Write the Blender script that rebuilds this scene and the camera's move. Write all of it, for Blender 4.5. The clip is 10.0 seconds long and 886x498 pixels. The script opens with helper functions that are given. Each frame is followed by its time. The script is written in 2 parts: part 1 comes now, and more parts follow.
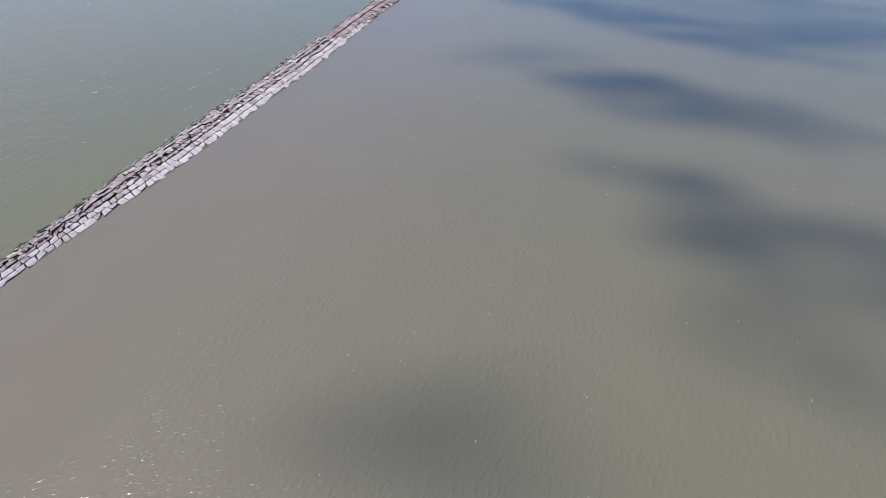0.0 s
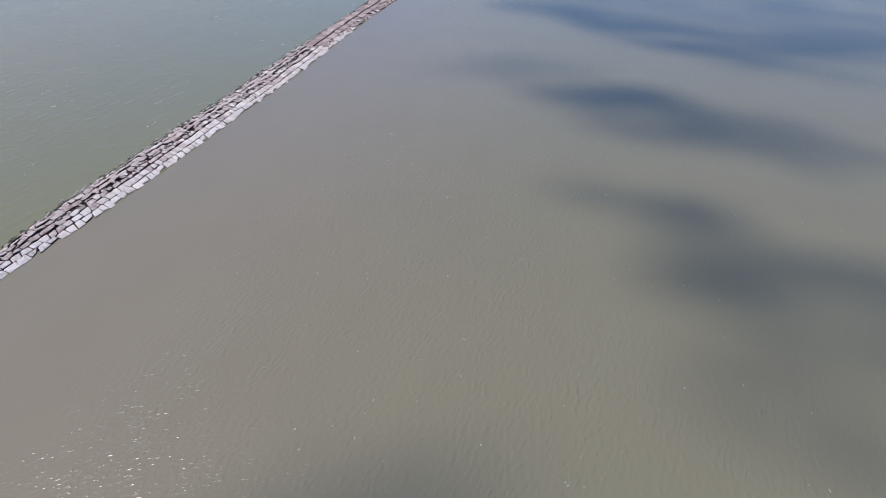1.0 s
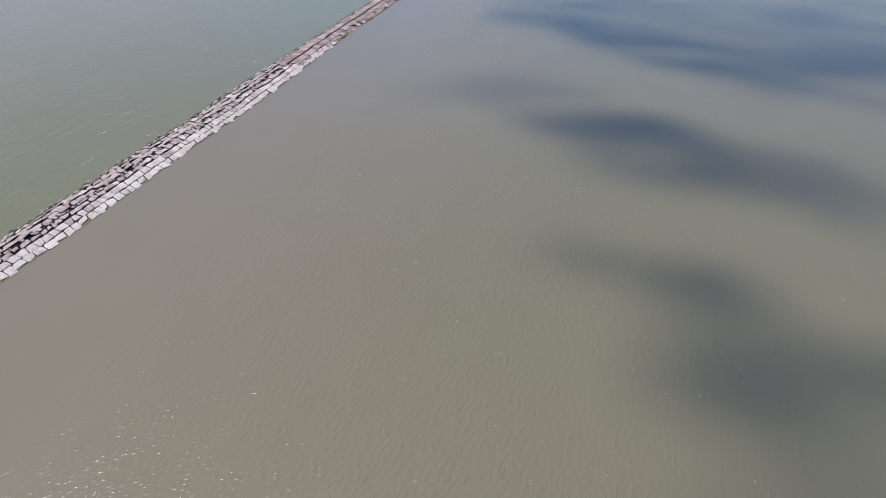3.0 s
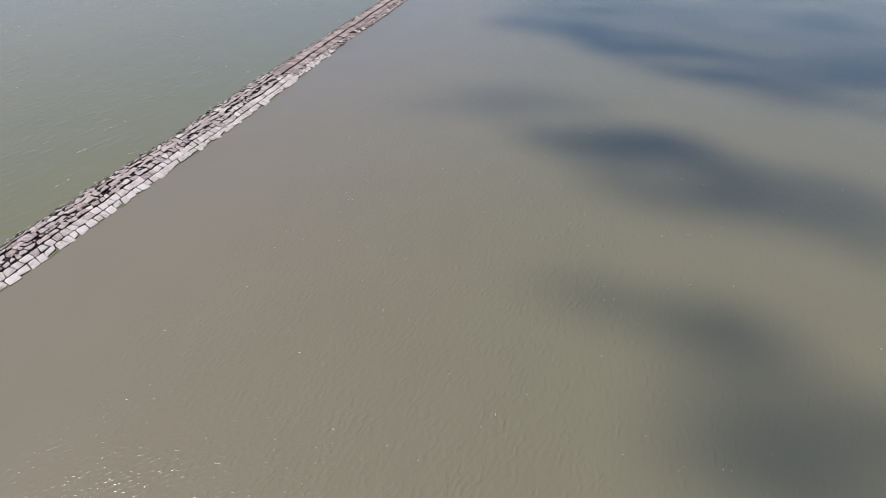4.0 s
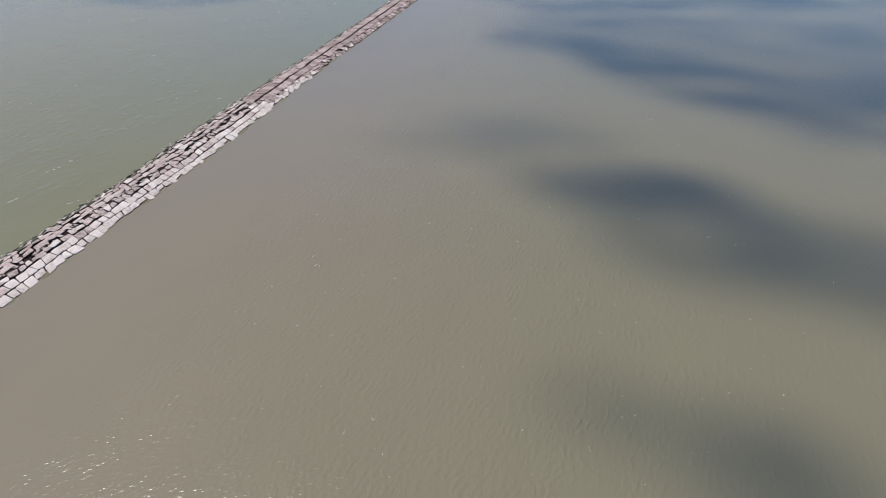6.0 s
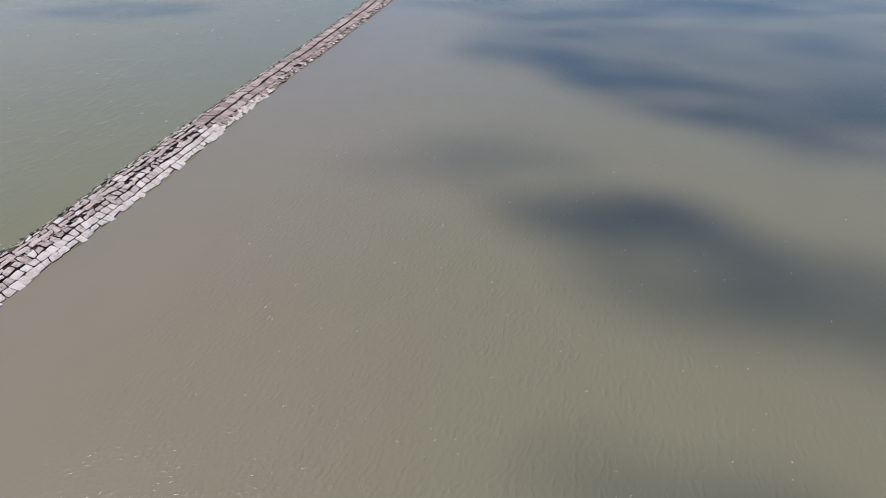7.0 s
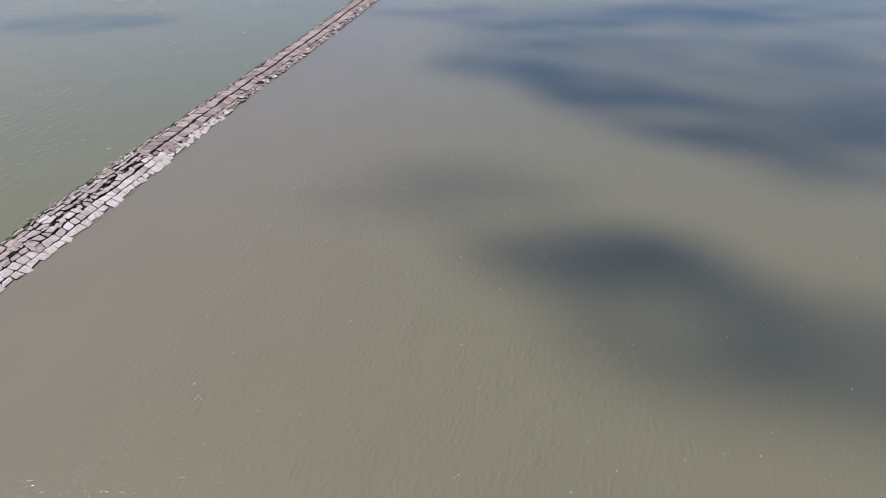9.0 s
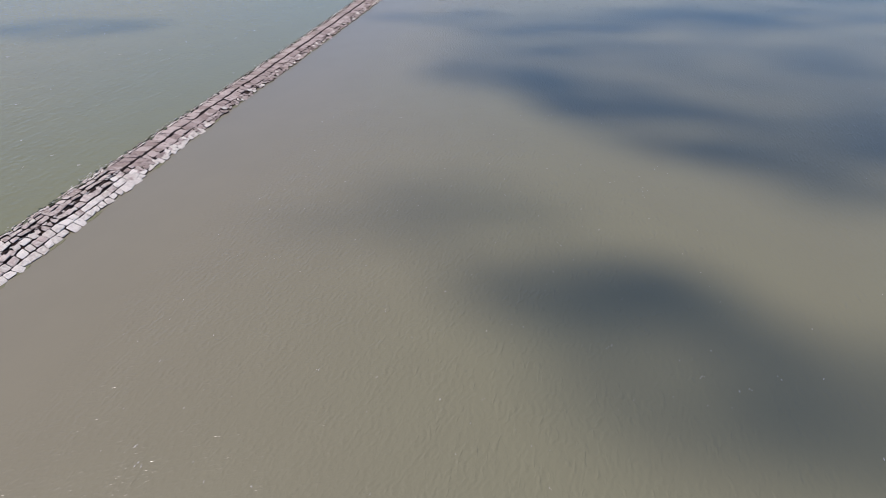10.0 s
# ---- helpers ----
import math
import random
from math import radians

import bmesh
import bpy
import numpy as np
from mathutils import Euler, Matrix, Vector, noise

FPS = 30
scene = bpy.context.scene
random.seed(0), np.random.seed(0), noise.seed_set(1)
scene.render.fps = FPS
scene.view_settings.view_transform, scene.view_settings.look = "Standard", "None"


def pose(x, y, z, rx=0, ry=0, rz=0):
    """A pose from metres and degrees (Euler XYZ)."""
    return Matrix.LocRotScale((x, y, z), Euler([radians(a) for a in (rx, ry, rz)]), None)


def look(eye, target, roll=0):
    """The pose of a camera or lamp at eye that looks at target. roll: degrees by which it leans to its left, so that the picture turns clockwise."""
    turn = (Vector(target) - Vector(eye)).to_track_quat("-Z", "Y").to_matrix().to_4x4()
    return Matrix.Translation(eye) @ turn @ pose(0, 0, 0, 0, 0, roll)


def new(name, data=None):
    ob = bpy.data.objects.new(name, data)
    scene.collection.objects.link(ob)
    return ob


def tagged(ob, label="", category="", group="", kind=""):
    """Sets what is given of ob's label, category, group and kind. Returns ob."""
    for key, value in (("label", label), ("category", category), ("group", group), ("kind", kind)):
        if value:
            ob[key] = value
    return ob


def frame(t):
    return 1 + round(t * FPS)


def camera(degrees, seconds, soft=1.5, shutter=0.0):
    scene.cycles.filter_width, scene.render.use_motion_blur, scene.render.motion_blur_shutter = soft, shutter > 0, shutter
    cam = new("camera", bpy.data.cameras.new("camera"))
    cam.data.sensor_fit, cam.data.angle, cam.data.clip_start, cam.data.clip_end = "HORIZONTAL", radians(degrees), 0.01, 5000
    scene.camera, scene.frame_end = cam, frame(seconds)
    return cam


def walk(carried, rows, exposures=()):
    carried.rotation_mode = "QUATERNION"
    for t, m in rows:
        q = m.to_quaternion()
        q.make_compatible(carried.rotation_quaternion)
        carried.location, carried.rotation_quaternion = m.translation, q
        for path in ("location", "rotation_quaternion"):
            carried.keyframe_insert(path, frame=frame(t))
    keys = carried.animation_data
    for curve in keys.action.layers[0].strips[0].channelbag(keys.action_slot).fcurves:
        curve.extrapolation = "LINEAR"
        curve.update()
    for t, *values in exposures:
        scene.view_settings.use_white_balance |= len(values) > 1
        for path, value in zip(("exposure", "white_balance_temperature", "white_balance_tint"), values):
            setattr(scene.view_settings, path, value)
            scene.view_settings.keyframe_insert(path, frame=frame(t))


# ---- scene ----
# Camera: seconds, x, y, height, yaw, pitch, roll
cam = camera(73.4, 10.0, soft=0.75)
PATH = [
    (0.0, 55.33, -2.63, 39.75, 10.45, -33.23, 0.19),
    (0.5, 56.01, 1.98, 39.72, 10.31, -33.22, 0.33),
    (1.0, 56.66, 6.66, 39.70, 10.21, -33.17, 0.46),
    (1.5, 57.24, 11.21, 39.71, 10.28, -33.16, 0.47),
    (2.0, 57.69, 15.53, 39.72, 10.34, -33.19, 0.42),
    (2.5, 58.00, 19.55, 39.70, 10.51, -33.19, 0.44),
    (4.0, 58.25, 30.97, 39.77, 11.71, -33.18, 0.09),
    (4.5, 58.26, 34.70, 39.82, 12.10, -33.17, -0.11),
    (5.0, 58.08, 38.47, 39.87, 12.31, -33.16, -0.28),
    (5.5, 57.76, 42.60, 39.93, 12.38, -33.17, -0.31),
    (5.7, 57.62, 44.27, 39.95, 12.30, -33.12, -0.29),
    (6.8, 56.37, 53.59, 40.13, 9.99, -32.84, 0.05),
    (7.0, 56.25, 54.88, 40.14, 8.88, -32.69, 0.05),
    (7.5, 55.98, 57.58, 40.12, 7.39, -32.59, -0.00),
    (8.0, 56.03, 59.81, 40.00, 7.18, -32.50, 0.05),
    (8.5, 56.46, 62.50, 39.87, 7.23, -32.39, 0.01),
    (9.0, 57.26, 65.74, 39.74, 7.45, -32.32, -0.08),
    (9.5, 58.14, 69.42, 39.60, 7.81, -32.31, -0.14),
    (10.0, 58.91, 73.51, 39.46, 8.17, -32.28, -0.26),
]
walk(cam, [(t, pose(x, y, z, 90 + p, 0, w) @ pose(0, 0, 0, 0, 0, r)) for t, x, y, z, w, p, r in PATH],
     exposures=[(0.0, 0.02, 5860, 18), (2.5, 0.02, 6000, 17), (4.0, 0.02, 6330, 15), (5.5, 0.02, 6380, 15), (7.0, 0.02, 6240, 15), (10.0, 0.02, 6240, 16)])

# ---- light ----
SUN_EL, SUN_AZ = 67.0, -76.0          # azimuth clockwise from +y: the sun stands over the open water
SUN_DIR = Vector((math.sin(radians(SUN_AZ)) * math.cos(radians(SUN_EL)),
                  math.cos(radians(SUN_AZ)) * math.cos(radians(SUN_EL)), math.sin(radians(SUN_EL))))
world = bpy.data.worlds.new("world")
scene.world = world
world.use_nodes = True
wn = world.node_tree
sky = wn.nodes.new("ShaderNodeTexSky")
sky.sky_type, sky.sun_disc = "NISHITA", False
sky.sun_elevation, sky.sun_rotation = radians(SUN_EL), radians(SUN_AZ)
sky.air_density, sky.dust_density, sky.ozone_density, sky.altitude = 1.0, 0.0, 5.5, 1500.0
wn.links.new(sky.outputs[0], wn.nodes["Background"].inputs[0])
wn.nodes["Background"].inputs[1].default_value = 0.14
sun_data = bpy.data.lights.new("sun", "SUN")
sun_data.energy, sun_data.angle, sun_data.color = 3.32, radians(0.53), (1.0, 0.915, 0.81)
sun = new("sun", sun_data)
sun.matrix_world = look(SUN_DIR * 300, (0, 0, 0))


# ---- materials ----
class Mat:
    """Small helper round a node tree with a Principled shader."""

    def __init__(self, name, rough=0.8, ior=1.45):
        self.m = bpy.data.materials.new(name)
        self.m.use_nodes = True
        self.t = self.m.node_tree
        self.b = self.t.nodes["Principled BSDF"]
        self.b.inputs["Roughness"].default_value = rough
        self.b.inputs["IOR"].default_value = ior
        self.pos = self.t.nodes.new("ShaderNodeNewGeometry").outputs["Position"]

    def node(self, kind):
        return self.t.nodes.new("ShaderNode" + kind)

    def put(self, socket, value):
        if hasattr(value, "links"):
            self.t.links.new(value, socket)
        else:
            socket.default_value = value

    def math(self, op, a, b=0.0, c=0.0, clamp=False):
        n = self.node("Math")
        n.operation, n.use_clamp = op, clamp
        for s, v in zip(n.inputs, (a, b, c)):
            self.put(s, v)
        return n.outputs[0]

    def noise(self, scale, detail=3.0, rough=0.5, stretch=(1, 1, 1), turn=0.0, shift=(0, 0, 0), distort=0.0):
        spin = self.node("VectorRotate")
        spin.rotation_type = "Z_AXIS"
        spin.inputs["Angle"].default_value = radians(turn)
        self.put(spin.inputs["Vector"], self.pos)
        v = self.node("Mapping")
        v.inputs["Scale"].default_value = stretch
        v.inputs["Location"].default_value = shift
        self.put(v.inputs["Vector"], spin.outputs[0])
        n = self.node("TexNoise")
        self.put(n.inputs["Vector"], v.outputs[0])
        n.inputs["Scale"].default_value, n.inputs["Detail"].default_value = scale, detail
        n.inputs["Roughness"].default_value, n.inputs["Distortion"].default_value = rough, distort
        return n.outputs[0]

    def waves(self, length, turn, distort, detail_scale):
        """Ripple crests of that wavelength, their front turned by so many degrees from x."""
        spin = self.node("VectorRotate")
        spin.rotation_type = "Z_AXIS"
        spin.inputs["Angle"].default_value = radians(turn)
        self.put(spin.inputs["Vector"], self.pos)
        n = self.node("TexWave")
        n.wave_type, n.bands_direction, n.wave_profile = "BANDS", "X", "SIN"
        self.put(n.inputs["Vector"], spin.outputs[0])
        n.inputs["Scale"].default_value = math.tau / 20 / length
        n.inputs["Distortion"].default_value, n.inputs["Detail"].default_value = distort, 2.0
        n.inputs["Detail Scale"].default_value, n.inputs["Detail Roughness"].default_value = detail_scale, 0.5
        return n.outputs["Fac"]

    def span(self, value, a, b, lo=0.0, hi=1.0, smooth=True):
        n = self.node("MapRange")
        n.interpolation_type = "SMOOTHSTEP" if smooth else "LINEAR"
        for s, v in zip(n.inputs, (value, a, b, lo, hi)):
            self.put(s, v)
        return n.outputs[0]

    def mix(self, f, a, b, blend="MIX"):
        n = self.node("Mix")
        n.data_type, n.blend_type = "RGBA", blend
        self.put(n.inputs[0], f)
        for s, v in ((n.inputs[6], a), (n.inputs[7], b)):
            self.put(s, (*v, 1) if isinstance(v, tuple) and len(v) == 3 else v)
        return n.outputs[2]

    def axis(self, i):
        n = self.node("SeparateXYZ")
        self.put(n.inputs[0], self.pos)
        return n.outputs[i]

    def colour(self, c):
        self.put(self.b.inputs["Base Color"], (*c, 1) if isinstance(c, tuple) else c)

    def bump(self, height, distance, strength=1.0):
        n = self.node("Bump")
        n.inputs["Distance"].default_value = distance
        self.put(n.inputs["Strength"], strength)
        self.put(n.inputs["Height"], height)
        self.put(self.b.inputs["Normal"], n.outputs[0])

    def piece(self):
        o, g = self.node("ObjectInfo").outputs["Random"], self.node("NewGeometry").outputs["Random Per Island"]
        return self.math("FRACT", self.math("ADD", o, g))


def water_mat(name, near, far, fetch, calm, rough, height, size=1.0):
    """Silty water. fetch: where, along x, the ripples begin and are full; calm: what is left of them in the lee; size: of the ripples."""
    m = Mat(name, rough, 1.333)
    x = m.axis(0)
    away = m.span(x, 4, 70) if fetch[1] > 0 else m.span(x, -10, -90)
    blot = m.noise(0.018, 3, 0.5, (1, 1.6, 1))
    c = m.mix(m.math("MULTIPLY_ADD", m.math("SUBTRACT", blot, 0.5), 0.45, away, clamp=True), near, far)
    fine = m.noise(0.12, 4, 0.6, (1, 0.6, 1))
    c = m.mix(m.span(fine, 0.3, 0.7, 0.0, 0.12), c, tuple(v * 0.72 for v in near))
    m.colour(c)
    patch = m.span(m.noise(0.30, 3, 0.6, shift=(5, 2, 0)), 0.34, 0.64, 0.30, 1.0)
    ripple = m.math("MULTIPLY", m.math("ADD", m.waves(0.70 * size, 16, 9.0, 1.2 / size), m.math("MULTIPLY", m.waves(0.92 * size, -8, 8.0, 1.0 / size), 0.6)), m.math("MULTIPLY", patch, 0.16))
    cross = m.noise(1.3 / size, 2, 0.5, (1, 0.5, 1), -10, shift=(3, 9, 0), distort=0.6)
    chop = m.noise(0.40 / size, 2, 0.5, (1, 0.6, 1), 14)
    small = m.noise(4.0 / size, 1, 0.5, (1, 0.5, 1), 28)
    crest = m.span(m.noise(2.6 / size, 1, 0.4, (0.7, 1.25, 1), -27, shift=(11, 4, 0), distort=0.5), 0.46, 0.82)
    swell = m.span(m.noise(1.5 / size, 1, 0.4, (1.25, 0.45, 1), 6, shift=(2, 7, 0), distort=0.5), 0.50, 0.80)
    crest = m.math("MULTIPLY_ADD", crest, m.span(x, 36, 62, 0.175, 0.06) if fetch[1] > 0 else 0.30, m.math("MULTIPLY", swell, m.span(x, 36, 62, 0.0, 0.34) if fetch[1] > 0 else 0.2))
    ripple = m.math("MULTIPLY_ADD", crest, patch, ripple)
    h = m.math("MULTIPLY_ADD", cross, 0.32, m.math("MULTIPLY_ADD", m.math("MULTIPLY", small, m.span(x, 40, 66, 1.0, 0.2)) if fetch[1] > 0 else small, 0.26, m.math("MULTIPLY_ADD", chop, 0.5, ripple)))
    gust = m.span(m.noise(0.035, 3, 0.55, (1, 1, 1), shift=(40, 10, 0)), 0.35, 0.65, 0.70, 1.0)
    if fetch[1] > 0:
        gust = m.math("MULTIPLY", gust, m.span(x, 45, 110, 1.0, 0.5))
    m.bump(h, height, m.math("MULTIPLY", gust, m.span(x, *fetch, calm, 1.0)))
    return m.m


def stone_mat(name, dark, light, stain, bleach=0.0):
    m = Mat(name, 0.9)
    m.b.inputs["Specular IOR Level"].default_value = 0.2
    r = m.piece()
    c = m.mix(r, dark, light)
    grain = m.noise(5.0, 6, 0.7)
    c = m.mix(m.span(grain, 0.38, 0.8, 0.0, 0.45), c, tuple(v * 0.6 for v in dark))
    patch = m.noise(1.1, 3, 0.6)
    c = m.mix(m.span(patch, 0.5, 0.7, 0.0, 0.6), c, stain)
    if bleach:
        c = m.mix(m.span(m.noise(2.3, 4, 0.6, shift=(7, 3, 1)), 0.42, 0.6, 0.0, bleach), c, (0.80, 0.73, 0.62))
    m.colour(c)
    m.bump(m.math("ADD", grain, m.noise(2.0, 4, 0.6)), 0.11, 0.9)
    return m.m


SEA = water_mat("open_water", (0.218, 0.206, 0.098), (0.258, 0.212, 0.076), (-8, -30), 0.8, 0.24, 0.115, 2.6)
LAGOON = water_mat("turbid_water", (0.256, 0.219, 0.140), (0.219, 0.203, 0.122), (11, 25), 0.04, 0.25, 0.130)
PALE = stone_mat("pale_stone", (0.62, 0.53, 0.44), (0.92, 0.825, 0.71), (0.42, 0.345, 0.28), 0.7)
ROSE = stone_mat("rose_stone", (0.36, 0.265, 0.222), (0.68, 0.555, 0.475), (0.20, 0.14, 0.11), 0.45)
WORN = stone_mat("worn_rose_stone", (0.31, 0.225, 0.188), (0.61, 0.49, 0.42), (0.13, 0.09, 0.075), 0.15)
MOSS = stone_mat("weedy_stone", (0.09, 0.10, 0.06), (0.26, 0.25, 0.17), (0.10, 0.12, 0.055))
ALGAE = stone_mat("green_algae", (0.205, 0.195, 0.105), (0.26, 0.24, 0.14), (0.18, 0.18, 0.09))
KELP = stone_mat("dark_weed", (0.040, 0.050, 0.035), (0.085, 0.095, 0.062), (0.11, 0.12, 0.07))
# near-black brown of core and crest weed; on block sides it paints their shade
CORE_SHADE = stone_mat("dark_core_and_shade", (0.042, 0.025, 0.019), (0.085, 0.054, 0.042), (0.034, 0.026, 0.018))


def foam_glint_mat():
    m = Mat("foam", 0.6)
    m.colour(m.mix(m.noise(6.0, 3), (0.44, 0.41, 0.34), (0.66, 0.61, 0.52)))
    return m.m


def cloud_mat(name, level, ragged=0.12):
    """Thin cloud: lets part of the light through, more where it is ragged or thin."""
    m = Mat(name, 1.0)
    m.pos = m.node("TexCoord").outputs["Object"]
    m.colour(m.mix(m.noise(0.05), (0.80, 0.80, 0.82), (0.88, 0.88, 0.88)))
    wisps = m.span(m.noise(0.042, 5, 0.62, (1, 2.0, 1), -12), 0.36, 0.60, ragged, 1.0)
    z = m.node("SeparateXYZ")
    m.put(z.inputs[0], m.node("TexCoord").outputs["Generated"])
    thick = m.span(m.math("ABSOLUTE", m.math("SUBTRACT", z.outputs[2], 0.5)), 0.02, 0.48)
    m.put(m.b.inputs["Alpha"], m.math("MULTIPLY", m.math("MULTIPLY", thick, wisps), level))
    return m.m


FOAM_GLINT = foam_glint_mat()
CLOUD_MAIN, CLOUD_FAR = cloud_mat("dense_cloud", 0.40, 0.5), cloud_mat("high_cloud", 0.50)
CLOUD_MID, CLOUD_THIN = cloud_mat("light_cloud", 0.38), cloud_mat("thin_cloud", 0.26)
CLOUD_HAZE = cloud_mat("streaky_cloud", 0.28)


# ---- helpers for meshes ----
def mesh_of(name, bm, mat):
    me = bpy.data.meshes.new(name)
    bm.to_mesh(me)
    bm.free()
    for m in mat if isinstance(mat, (list, tuple)) else [mat]:
        me.materials.append(m)
    return me


def part(name, bm, mat, parent, label=""):
    ob = new(name, mesh_of(name, bm, mat))
    ob.parent = parent
    return tagged(ob, label)


# ---- water: one sheet to the horizon, parted by the breakwater ----
bm = bmesh.new()
xs, ys = (-2600, -2.8, 2600), (-1500, 3200)
grid = [[bm.verts.new((x, y, 0)) for x in xs] for y in ys]
for i in range(2):
    bm.faces.new((grid[0][i], grid[0][i + 1], grid[1][i + 1], grid[1][i])).material_index = i
water = new("water", mesh_of("water", bm, [SEA, LAGOON]))
tagged(water, "grey-brown turbid lagoon and greener open water with wind ripples", "water", kind="structure")

# ---- breakwater ----
WALL_Y = (-45.0, 345.0)
PICKED = (42.0, 165.0)      # stretch whose stones are single pieces


def right_edge(y):
    return float(np.interp(y, (45, 55, 65, 85, 105, 120, 134, 150, 165, 185, 200, 240, 290), (-2.2, -1.5, -0.3, 0.5, 0.8, 1.4, 1.8, 1.5, 1.3, 1.2, 1.8, 2.6, 3.2)))


def left_edge(y):
    return float(np.interp(y, (45, 56, 67, 90, 103, 115, 130, 150, 170, 190, 205, 240, 290), (-6.2, -6.3, -7.0, -6.8, -6.8, -6.3, -6.7, -6.6, -6.4, -6.1, -5.9, -5.5, -5.8)))


PROFILE = ((-0.05, 0.06), (0.0, 0.17), (0.07, 0.36), (0.15, 0.51), (0.30, 0.66), (0.46, 0.74), (0.50, 0.66), (0.66, 0.60), (0.82, 0.38), (1.0, 0.08), (1.1, -0.03))


def top_of(u):
    return float(np.interp(u, *zip(*PROFILE)))


rng = random.Random(5)
breakwater = new("breakwater")
tagged(breakwater, "long low breakwater of pale and rose stone blocks in shallow water", "breakwater")


def stone(bm, corners, lift, tilt, depth=0.8, worn=0.12):
    """One worn block: a chamfered slab over the four corners given (x, y, z)."""
    c = sum((Vector(p) for p in corners), Vector()) / 4
    ring = []
    for i in range(4):
        a, b, d = Vector(corners[i - 1]), Vector(corners[i]), Vector(corners[(i + 1) % 4])
        k, k2 = rng.uniform(0.03, 0.17), rng.uniform(0.03, 0.17)
        b = b + Vector((rng.uniform(-worn, worn), rng.uniform(-worn, worn), 0))
        ring += [b.lerp(a, k), b.lerp(d, k2)]

    def level(s, dz):
        out = []
        for p in ring:
            way = p - c
            q = c + way * (1 - s / max(0.3, way.length))
            q.z += lift + dz + tilt[0] * (q.x - c.x) + tilt[1] * (q.y - c.y) + rng.uniform(-.035, .035)
            out.append(bm.verts.new(q))
        return out

    crown, top, rim, foot = level(0.34, 0.03), level(0.05, 0), level(0.0, -0.05), level(-0.03, -depth)
    mid = bm.verts.new(sum((v.co for v in crown), Vector()) / 8 + Vector((0, 0, rng.uniform(-.04, .05))))
    for i in range(8):
        j = (i + 1) % 8
        bm.faces.new((mid, crown[i], crown[j]))
        bm.faces.new((crown[j], crown[i], top[i], top[j]))
    # sides get the second, near-black material: their shade is put into the colour
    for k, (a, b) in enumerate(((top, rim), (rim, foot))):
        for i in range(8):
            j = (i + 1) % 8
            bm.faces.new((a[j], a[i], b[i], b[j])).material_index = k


def wander(y, k, size):
    return size * (noise.noise(Vector((y * 0.11, k * 7.3, 0))) + 0.6 * noise.noise(Vector((y * 0.4, k * 3.1, 5))))


# rows of blocks: kind, from and to as shares of the width, lengths, first and last y, share that is missing, unevenness
ROWS = (
    ("rubble_stone", -0.045, 0.01, (0.3, 0.8), -45, 345, 0.40, 1.6),
    ("rubble_stone", 0.455, 0.525, (0.3, 0.8), -45, 150, 0.35, 2.2),
    ("rubble_stone", 0.00, 0.07, (0.5, 1.1), -45, 345, 0.30, 1.8),
    ("rubble_stone", 0.06, 0.145, (0.6, 1.4), -45, 345, 0.03, 1.6),
    ("crown_block", 0.145, 0.30, (1.0, 2.1), -45, 150, 0.02, 1.7),
    ("crown_block", 0.30, 0.468, (1.1, 2.2), -45, 150, 0.02, 2.0),
    ("crown_block", 0.15, 0.476, (0.9, 2.4), 150, 345, 0.0, 0.7),
    ("crown_block", 0.505, 0.67, (0.8, 1.7), -45, 152, 0.02, 2.0),
    ("crown_block", 0.518, 0.77, (0.8, 2.2), 152, 345, 0.0, 1.2),
    ("facing_slab", 0.67, 0.835, (1.0, 1.7), -45, 152, 0.02, 0.8),
    ("facing_slab", 0.835, 1.0, (1.0, 1.7), -45, 168, 0.02, 0.8),
    ("rubble_stone", 0.775, 0.90, (0.6, 1.5), 147, 345, 0.06, 2.4),
    ("rubble_stone", 0.89, 1.0, (0.6, 1.5), 168, 345, 0.10, 2.4))
joined, singles = {}, []
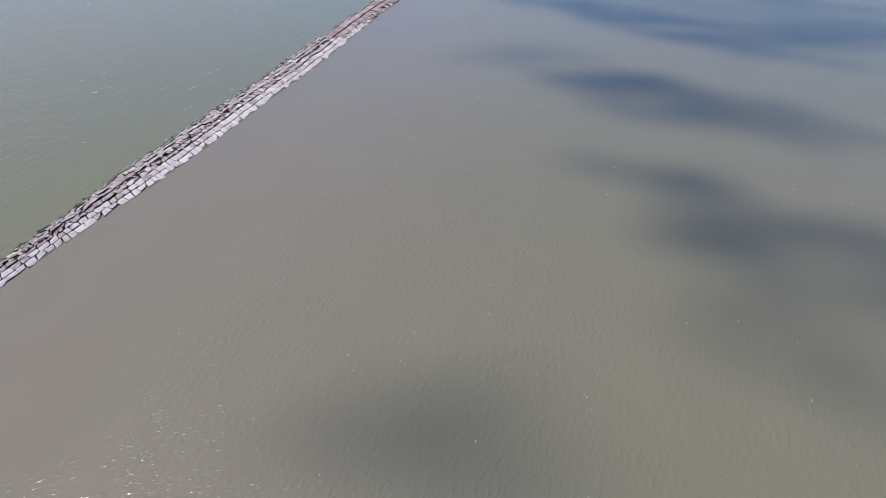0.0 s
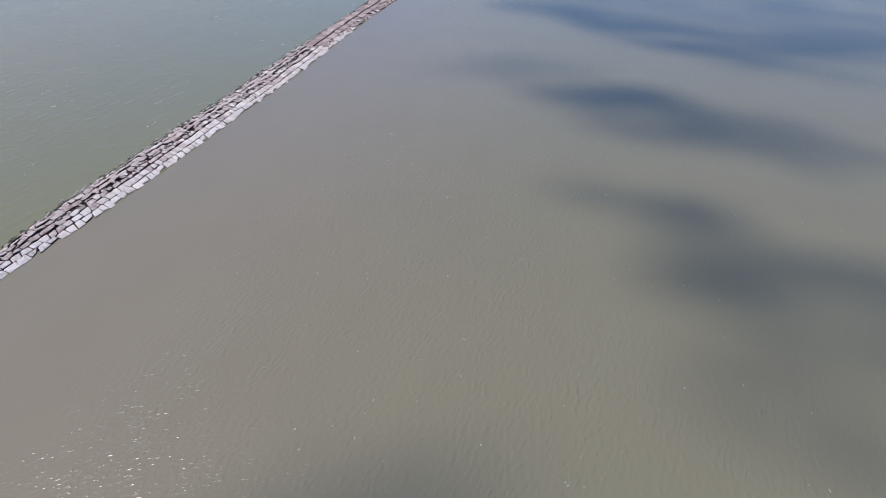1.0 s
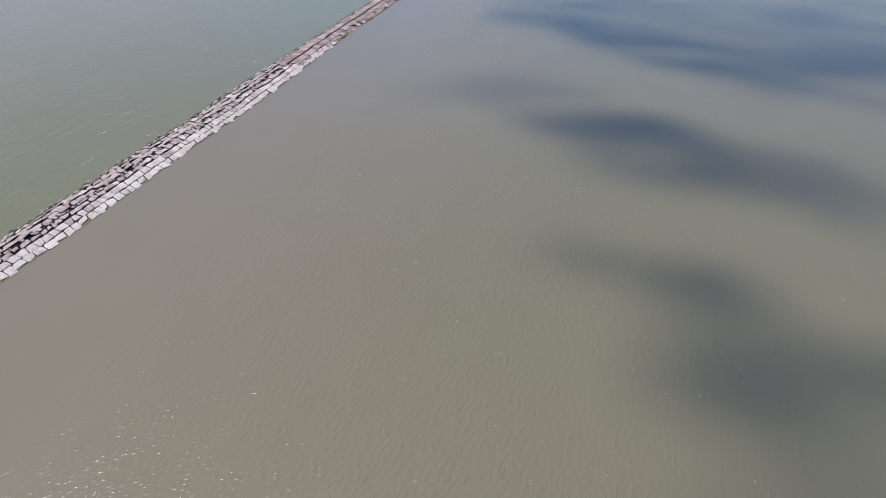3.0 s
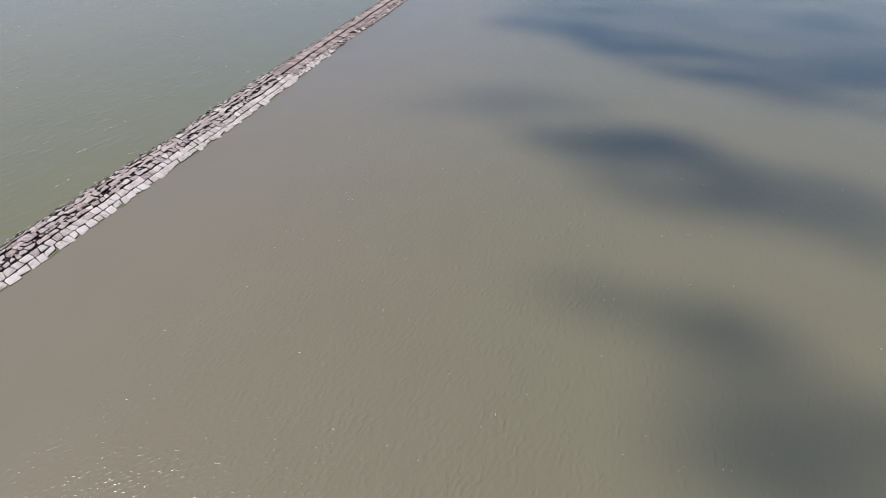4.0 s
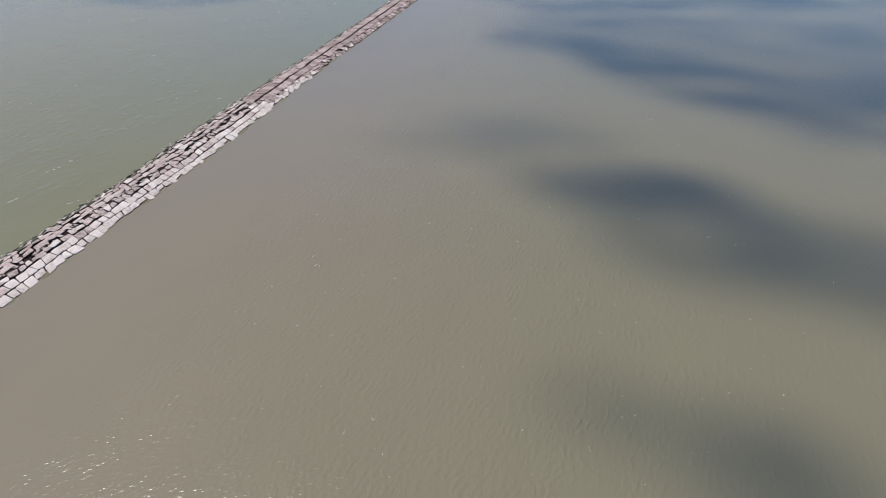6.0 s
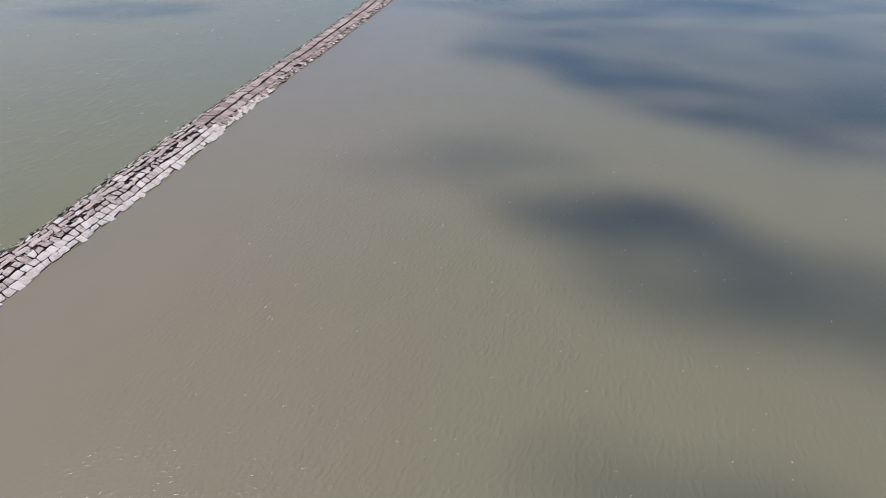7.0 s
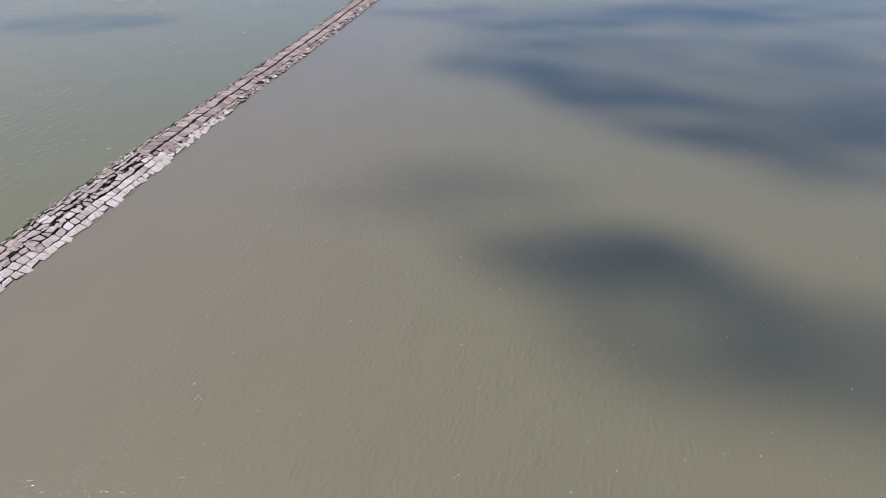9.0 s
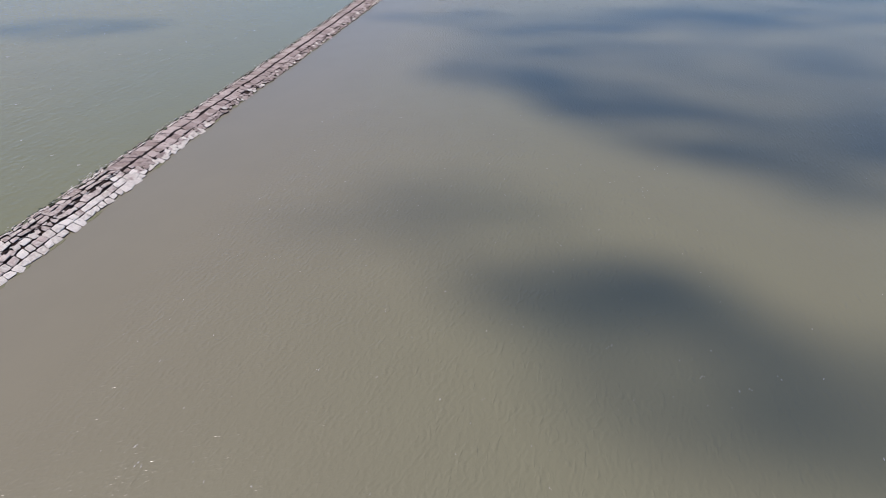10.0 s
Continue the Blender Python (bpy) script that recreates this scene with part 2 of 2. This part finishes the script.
for ri, (kind, u0, u1, lengths, first, end, miss, rough) in enumerate(ROWS):
    y, skew = first, 0.0
    while y < end:
        length, gap = rng.uniform(*lengths), rng.uniform(0.04, 0.11)
        if kind == "crown_block":
            gap = rng.uniform(0.05, 0.19) if first < 100 else rng.uniform(0.04, 0.13)
        side = rng.uniform(0.008, 0.032) if kind == "crown_block" and first < 100 else rng.uniform(0.005, 0.012)
        y2 = y + length
        ym = (y + y2) / 2
        skew2 = rng.uniform(-0.36, 0.02) if length > 0.8 else rng.uniform(-.1, .1)
        lx, rx = left_edge(ym), right_edge(ym)
        w = rx - lx
        a = u0 + wander(y, int(u0 * 10 + 0.4), 0.030) + side
        b = u1 + wander(y, int(u1 * 10 + 0.4), 0.030) - side
        a2 = u0 + wander(y2, int(u0 * 10 + 0.4), 0.030) + side
        b2 = u1 + wander(y2, int(u1 * 10 + 0.4), 0.030) - side
        if u1 == 1.0:
            b += rng.uniform(-0.04, 0.05)
            b2 = b + rng.uniform(-0.035, 0.035)
        corners = [(lx + a * w, y + gap / 2 - skew, top_of(a)), (lx + b * w, y + gap / 2 + skew, top_of(b)),
                   (lx + b2 * w, y2 - gap / 2 + skew2, top_of(b2)), (lx + a2 * w, y2 - gap / 2 - skew2, top_of(a2))]
        cx, cy = sum(c[0] for c in corners) / 4, sum(c[1] for c in corners) / 4
        spin = rng.uniform(-0.07, 0.07) * rough
        push = rng.uniform(-0.06, 0.06) * rough if 0.2 < u0 < 0.6 else 0.0
        corners = [(cx + push + (x - cx) - spin * (v - cy), cy + (v - cy) + spin * (x - cx), z) for x, v, z in corners]
        sunk = kind != "rubble_stone" and rng.random() < miss
        if kind != "rubble_stone" or rng.random() > miss:
            lift = rng.uniform(0, .075) * rough
            if sunk:
                lift -= 0.03
            tilt = (rng.uniform(-.06, .06) * rough, rng.uniform(-.05, .05) * rough)
            pale = rng.random()
            if kind == "rubble_stone":
                mat = (MOSS if pale < 0.42 else PALE if pale > 0.80 else ROSE) if u0 < 0.3 else (WORN if ym > 150 and pale < 0.85 else ROSE if pale < 0.72 else PALE)
            elif kind == "facing_slab":
                mat = PALE if pale < (0.98 if u0 > 0.8 else 0.78) else ROSE
            else:
                mat = WORN if ym > 150 else ROSE if pale < (0.97 if u0 < 0.5 else 0.88) else PALE
            single = PICKED[0] <= ym <= PICKED[1] and ri > 1
            bm = bmesh.new() if single else joined.setdefault((kind, mat), bmesh.new())
            stone(bm, corners, lift, tilt, worn=0.06 if kind == "facing_slab" else 0.12)
            if single:
                singles.append((kind, bm, mat))
        y, skew = y2, skew2

# dark brown core under the blocks, which shows in the joints
bm = bmesh.new()
last = None
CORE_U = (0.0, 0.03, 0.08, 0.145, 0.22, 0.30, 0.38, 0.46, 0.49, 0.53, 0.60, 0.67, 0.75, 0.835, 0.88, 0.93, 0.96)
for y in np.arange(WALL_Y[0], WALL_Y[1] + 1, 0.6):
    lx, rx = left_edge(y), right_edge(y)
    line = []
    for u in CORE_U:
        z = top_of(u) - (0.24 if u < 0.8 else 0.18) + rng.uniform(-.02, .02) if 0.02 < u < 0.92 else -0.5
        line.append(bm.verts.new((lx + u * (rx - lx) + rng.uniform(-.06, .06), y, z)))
    if last:
        for i in range(len(line) - 1):
            bm.faces.new((last[i], last[i + 1], line[i + 1], line[i]))
    last = line
part("core", bm, CORE_SHADE, breakwater, "dark brown core that shows in the joints")
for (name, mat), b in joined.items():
    tagged(part(name, b, [mat, CORE_SHADE], breakwater), kind="stuff")
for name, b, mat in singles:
    part(name, b, [mat, CORE_SHADE], breakwater)

# dark weed clumps that fill the crack along the crest
bm = bmesh.new()
y = 30.0
while y < 345:
    run = rng.uniform(1.2, 3.5)
    near = y < 150
    if not near or rng.random() < 0.82:
        rows_of = []
        steps = max(3, int(run / 0.35))
        for i in range(steps + 1):
            v = y + run * i / steps
            lx, rx = left_edge(v), right_edge(v)
            mid = 0.487 + wander(v, 5, 0.030) + rng.uniform(-.008, .008)
            wide = (rng.uniform(0.14, 0.44) if near else rng.uniform(0.11, 0.22)) * (0.4 if i in (0, steps) else 1.0)
            z = top_of(0.487) + (0.03 if near else -0.01)
            x = lx + mid * (rx - lx)
            rows_of.append([bm.verts.new((x + k * wide, v + rng.uniform(-.05, .05), z + h + rng.uniform(-.03, .03)))
                            for k, h in ((-1.0, -0.22), (-0.5, -0.02), (0.0, 0.03), (0.5, -0.02), (1.0, -0.22))])
        for a, b in zip(rows_of, rows_of[1:]):
            for i in range(4):
                bm.faces.new((a[i], a[i + 1], b[i + 1], b[i]))
    y += run + (rng.uniform(0.1, 0.8) if near else 0.0)
tagged(part("weed", bm, CORE_SHADE, breakwater, "dark brown weed clumps in the crest crack"), kind="stuff")


def foot_weed(name, mat, label, edge, out, runs, gaps, widths):
    """Ragged mats of weed afloat along the foot; out: +1 or -1, the side on which they spread."""
    bm = bmesh.new()
    y = 25.0
    while y < 300:
        run = rng.uniform(*runs)
        steps = max(3, int(run / 0.25))
        lines = []
        for i in range(steps + 1):
            v = y + run * i / steps
            swell = 0.25 + 0.75 * math.sin(math.pi * i / steps)
            wide = rng.uniform(*widths) * swell
            x = edge(v)
            lines.append([bm.verts.new((x + out * d, v + rng.uniform(-.06, .06), z + rng.uniform(-.01, .015)))
                          for d, z in ((-0.30, 0.06), (0.5 * wide, 0.045), (0.85 * wide, 0.025), (wide, -0.02))])
        for a, b in zip(lines, lines[1:]):
            for i in range(3):
                face = (a[i], a[i + 1], b[i + 1], b[i])
                bm.faces.new(face if out > 0 else face[::-1])
        y += run + rng.uniform(*gaps)
    tagged(part(name, bm, mat, breakwater, label), kind="stuff")


foot_weed("algae", ALGAE, "olive green algae at the waterline", right_edge, 1, (0.8, 4.0), (0.8, 7.0), (0.08, 0.50))
foot_weed("seaweed", KELP, "dark green seaweed along the windward foot", lambda v: left_edge(v) - 0.15, -1, (0.8, 3.0), (0.1, 1.8), (0.25, 1.05))


# ---- foam: flecks of broken crests, wash along the windward foot, and painted sun glints ----
def fleck(bm, x, y, a, b, turn):
    ca, sa = math.cos(turn), math.sin(turn)
    ring = []
    for i in range(7):
        t = i * math.tau / 7
        k = rng.uniform(0.45, 1.0)
        px, py = a * k * math.cos(t), b * k * math.sin(t)
        ring.append(bm.verts.new((x + px * ca - py * sa, y + px * sa + py * ca, 0.02)))
    mid = bm.verts.new((x, y, 0.028))
    for i in range(7):
        bm.faces.new((mid, ring[i], ring[(i + 1) % 7]))


bm = bmesh.new()
for _ in range(190):
    x, y = rng.uniform(-130, -9), rng.uniform(20, 330)
    for _ in range(rng.randint(1, 4)):
        x, y = x + rng.uniform(-.5, .5), y + rng.uniform(-.3, 1.2)
        fleck(bm, x, y, rng.uniform(0.12, 0.55), rng.uniform(0.05, 0.14), radians(rng.uniform(45, 95)))
# lagoon: small white flecks stand in for sun glints on the ripples
for k in range(620):
    x, y = 20 + (155 if k < 240 else 62) * rng.random(), rng.uniform(10, 330) if k < 240 else rng.uniform(15, 190)
    for _ in range(rng.choice((1, 1, 1, 1, 2))):
        x, y = x + rng.uniform(-.25, .25), y + rng.uniform(-.2, .5)
        fleck(bm, x, y, rng.choice((0.07, 0.09, 0.12, 0.2)), rng.uniform(0.03, 0.065), radians(rng.uniform(45, 95)))
y = 20.0
while y < 330:
    wash = noise.noise(Vector((y * 0.09, 2.0, 1.0))) - 0.02
    if wash > 0:
        for _ in range(int(1 + 6 * wash)):
            fleck(bm, left_edge(y) - 0.3 - abs(rng.gauss(0, 0.45)), y + rng.uniform(-.5, .5), rng.uniform(0.08, 0.40), rng.uniform(0.03, 0.10), radians(rng.uniform(75, 105)))
    y += 0.5
foam = new("foam", mesh_of("foam", bm, FOAM_GLINT))
tagged(foam, "white foam flecks and wash, and sun glints painted as white flecks on the water", "foam", kind="stuff")

# ---- clouds: scraps that stand between the sun and the water ----
CLOUD_HEIGHT = 1000.0


def cloud(mat, puffs, height=CLOUD_HEIGHT):
    """A flat ragged cloud; puffs: x, y of the place below its shade, half length, half width, turn."""
    bm = bmesh.new()
    for x, y, a, b, turn in puffs:
        m = Matrix.Translation((x, y, 0)) @ pose(0, 0, 0, 0, 0, turn) @ Matrix.Diagonal((1.3 * a, 1.3 * b, 3, 1))
        made = bmesh.ops.create_icosphere(bm, subdivisions=4, radius=1.0, matrix=m)["verts"]
        for v in made:
            p = v.co * 0.06
            d = Vector((noise.noise(p), noise.noise(p + Vector((9, 2, 5))), 0)) * 9
            d += Vector((noise.noise(p * 4), noise.noise(p * 4 + Vector((3, 8, 1))), 0)) * 2
            v.co += d
    ob = new("cloud", mesh_of("cloud", bm, mat))
    ob.location = SUN_DIR * (height / SUN_DIR.z)
    return tagged(ob, "thin ragged white cloud drifting high above the water", "cloud", "clouds over the water")


cloud(CLOUD_MID, [(80, 73, 10, 8, -20), (92, 64, 12, 10, -30), (68, 82, 9, 4, -10)])
cloud(CLOUD_MID, [(82, 46, 10, 9, -30)])
cloud(CLOUD_THIN, [(101, 104, 10, 8, -20)])
cloud(CLOUD_THIN, [(52, 29, 11, 7, 10)])
cloud(CLOUD_MAIN, [(64, 129, 12, 8, -8), (75, 122, 15, 11, -12), (89, 117, 13, 9, -14)], 1150)
cloud(CLOUD_THIN, [(40, 138, 13, 5, -14), (50, 150, 14, 6, -20)], 1150)
cloud(CLOUD_MID, [(54, 208, 17, 9, -40), (72, 196, 18, 12, -35), (90, 180, 20, 13, -35), (106, 165, 20, 13, -25)], 1250)
cloud(CLOUD_MID, [(130, 182, 22, 14, -12)], 1150)
cloud(CLOUD_HAZE, [(70, 228, 30, 26, -20), (110, 210, 44, 40, -20), (160, 220, 50, 44, -10)], 1500)
cloud(CLOUD_FAR, [(64, 262, 26, 13, 10), (100, 278, 38, 17, 0), (136, 292, 36, 18, 4)], 1400)
cloud(CLOUD_MID, [(30, 276, 20, 9, 10), (60, 236, 16, 8, -20)], 1250)
cloud(CLOUD_FAR, [(120, 350, 90, 28, 0), (226, 330, 70, 34, -6)], 1400)
cloud(CLOUD_MID, [(-84, 244, 26, 12, 15)], 1250)
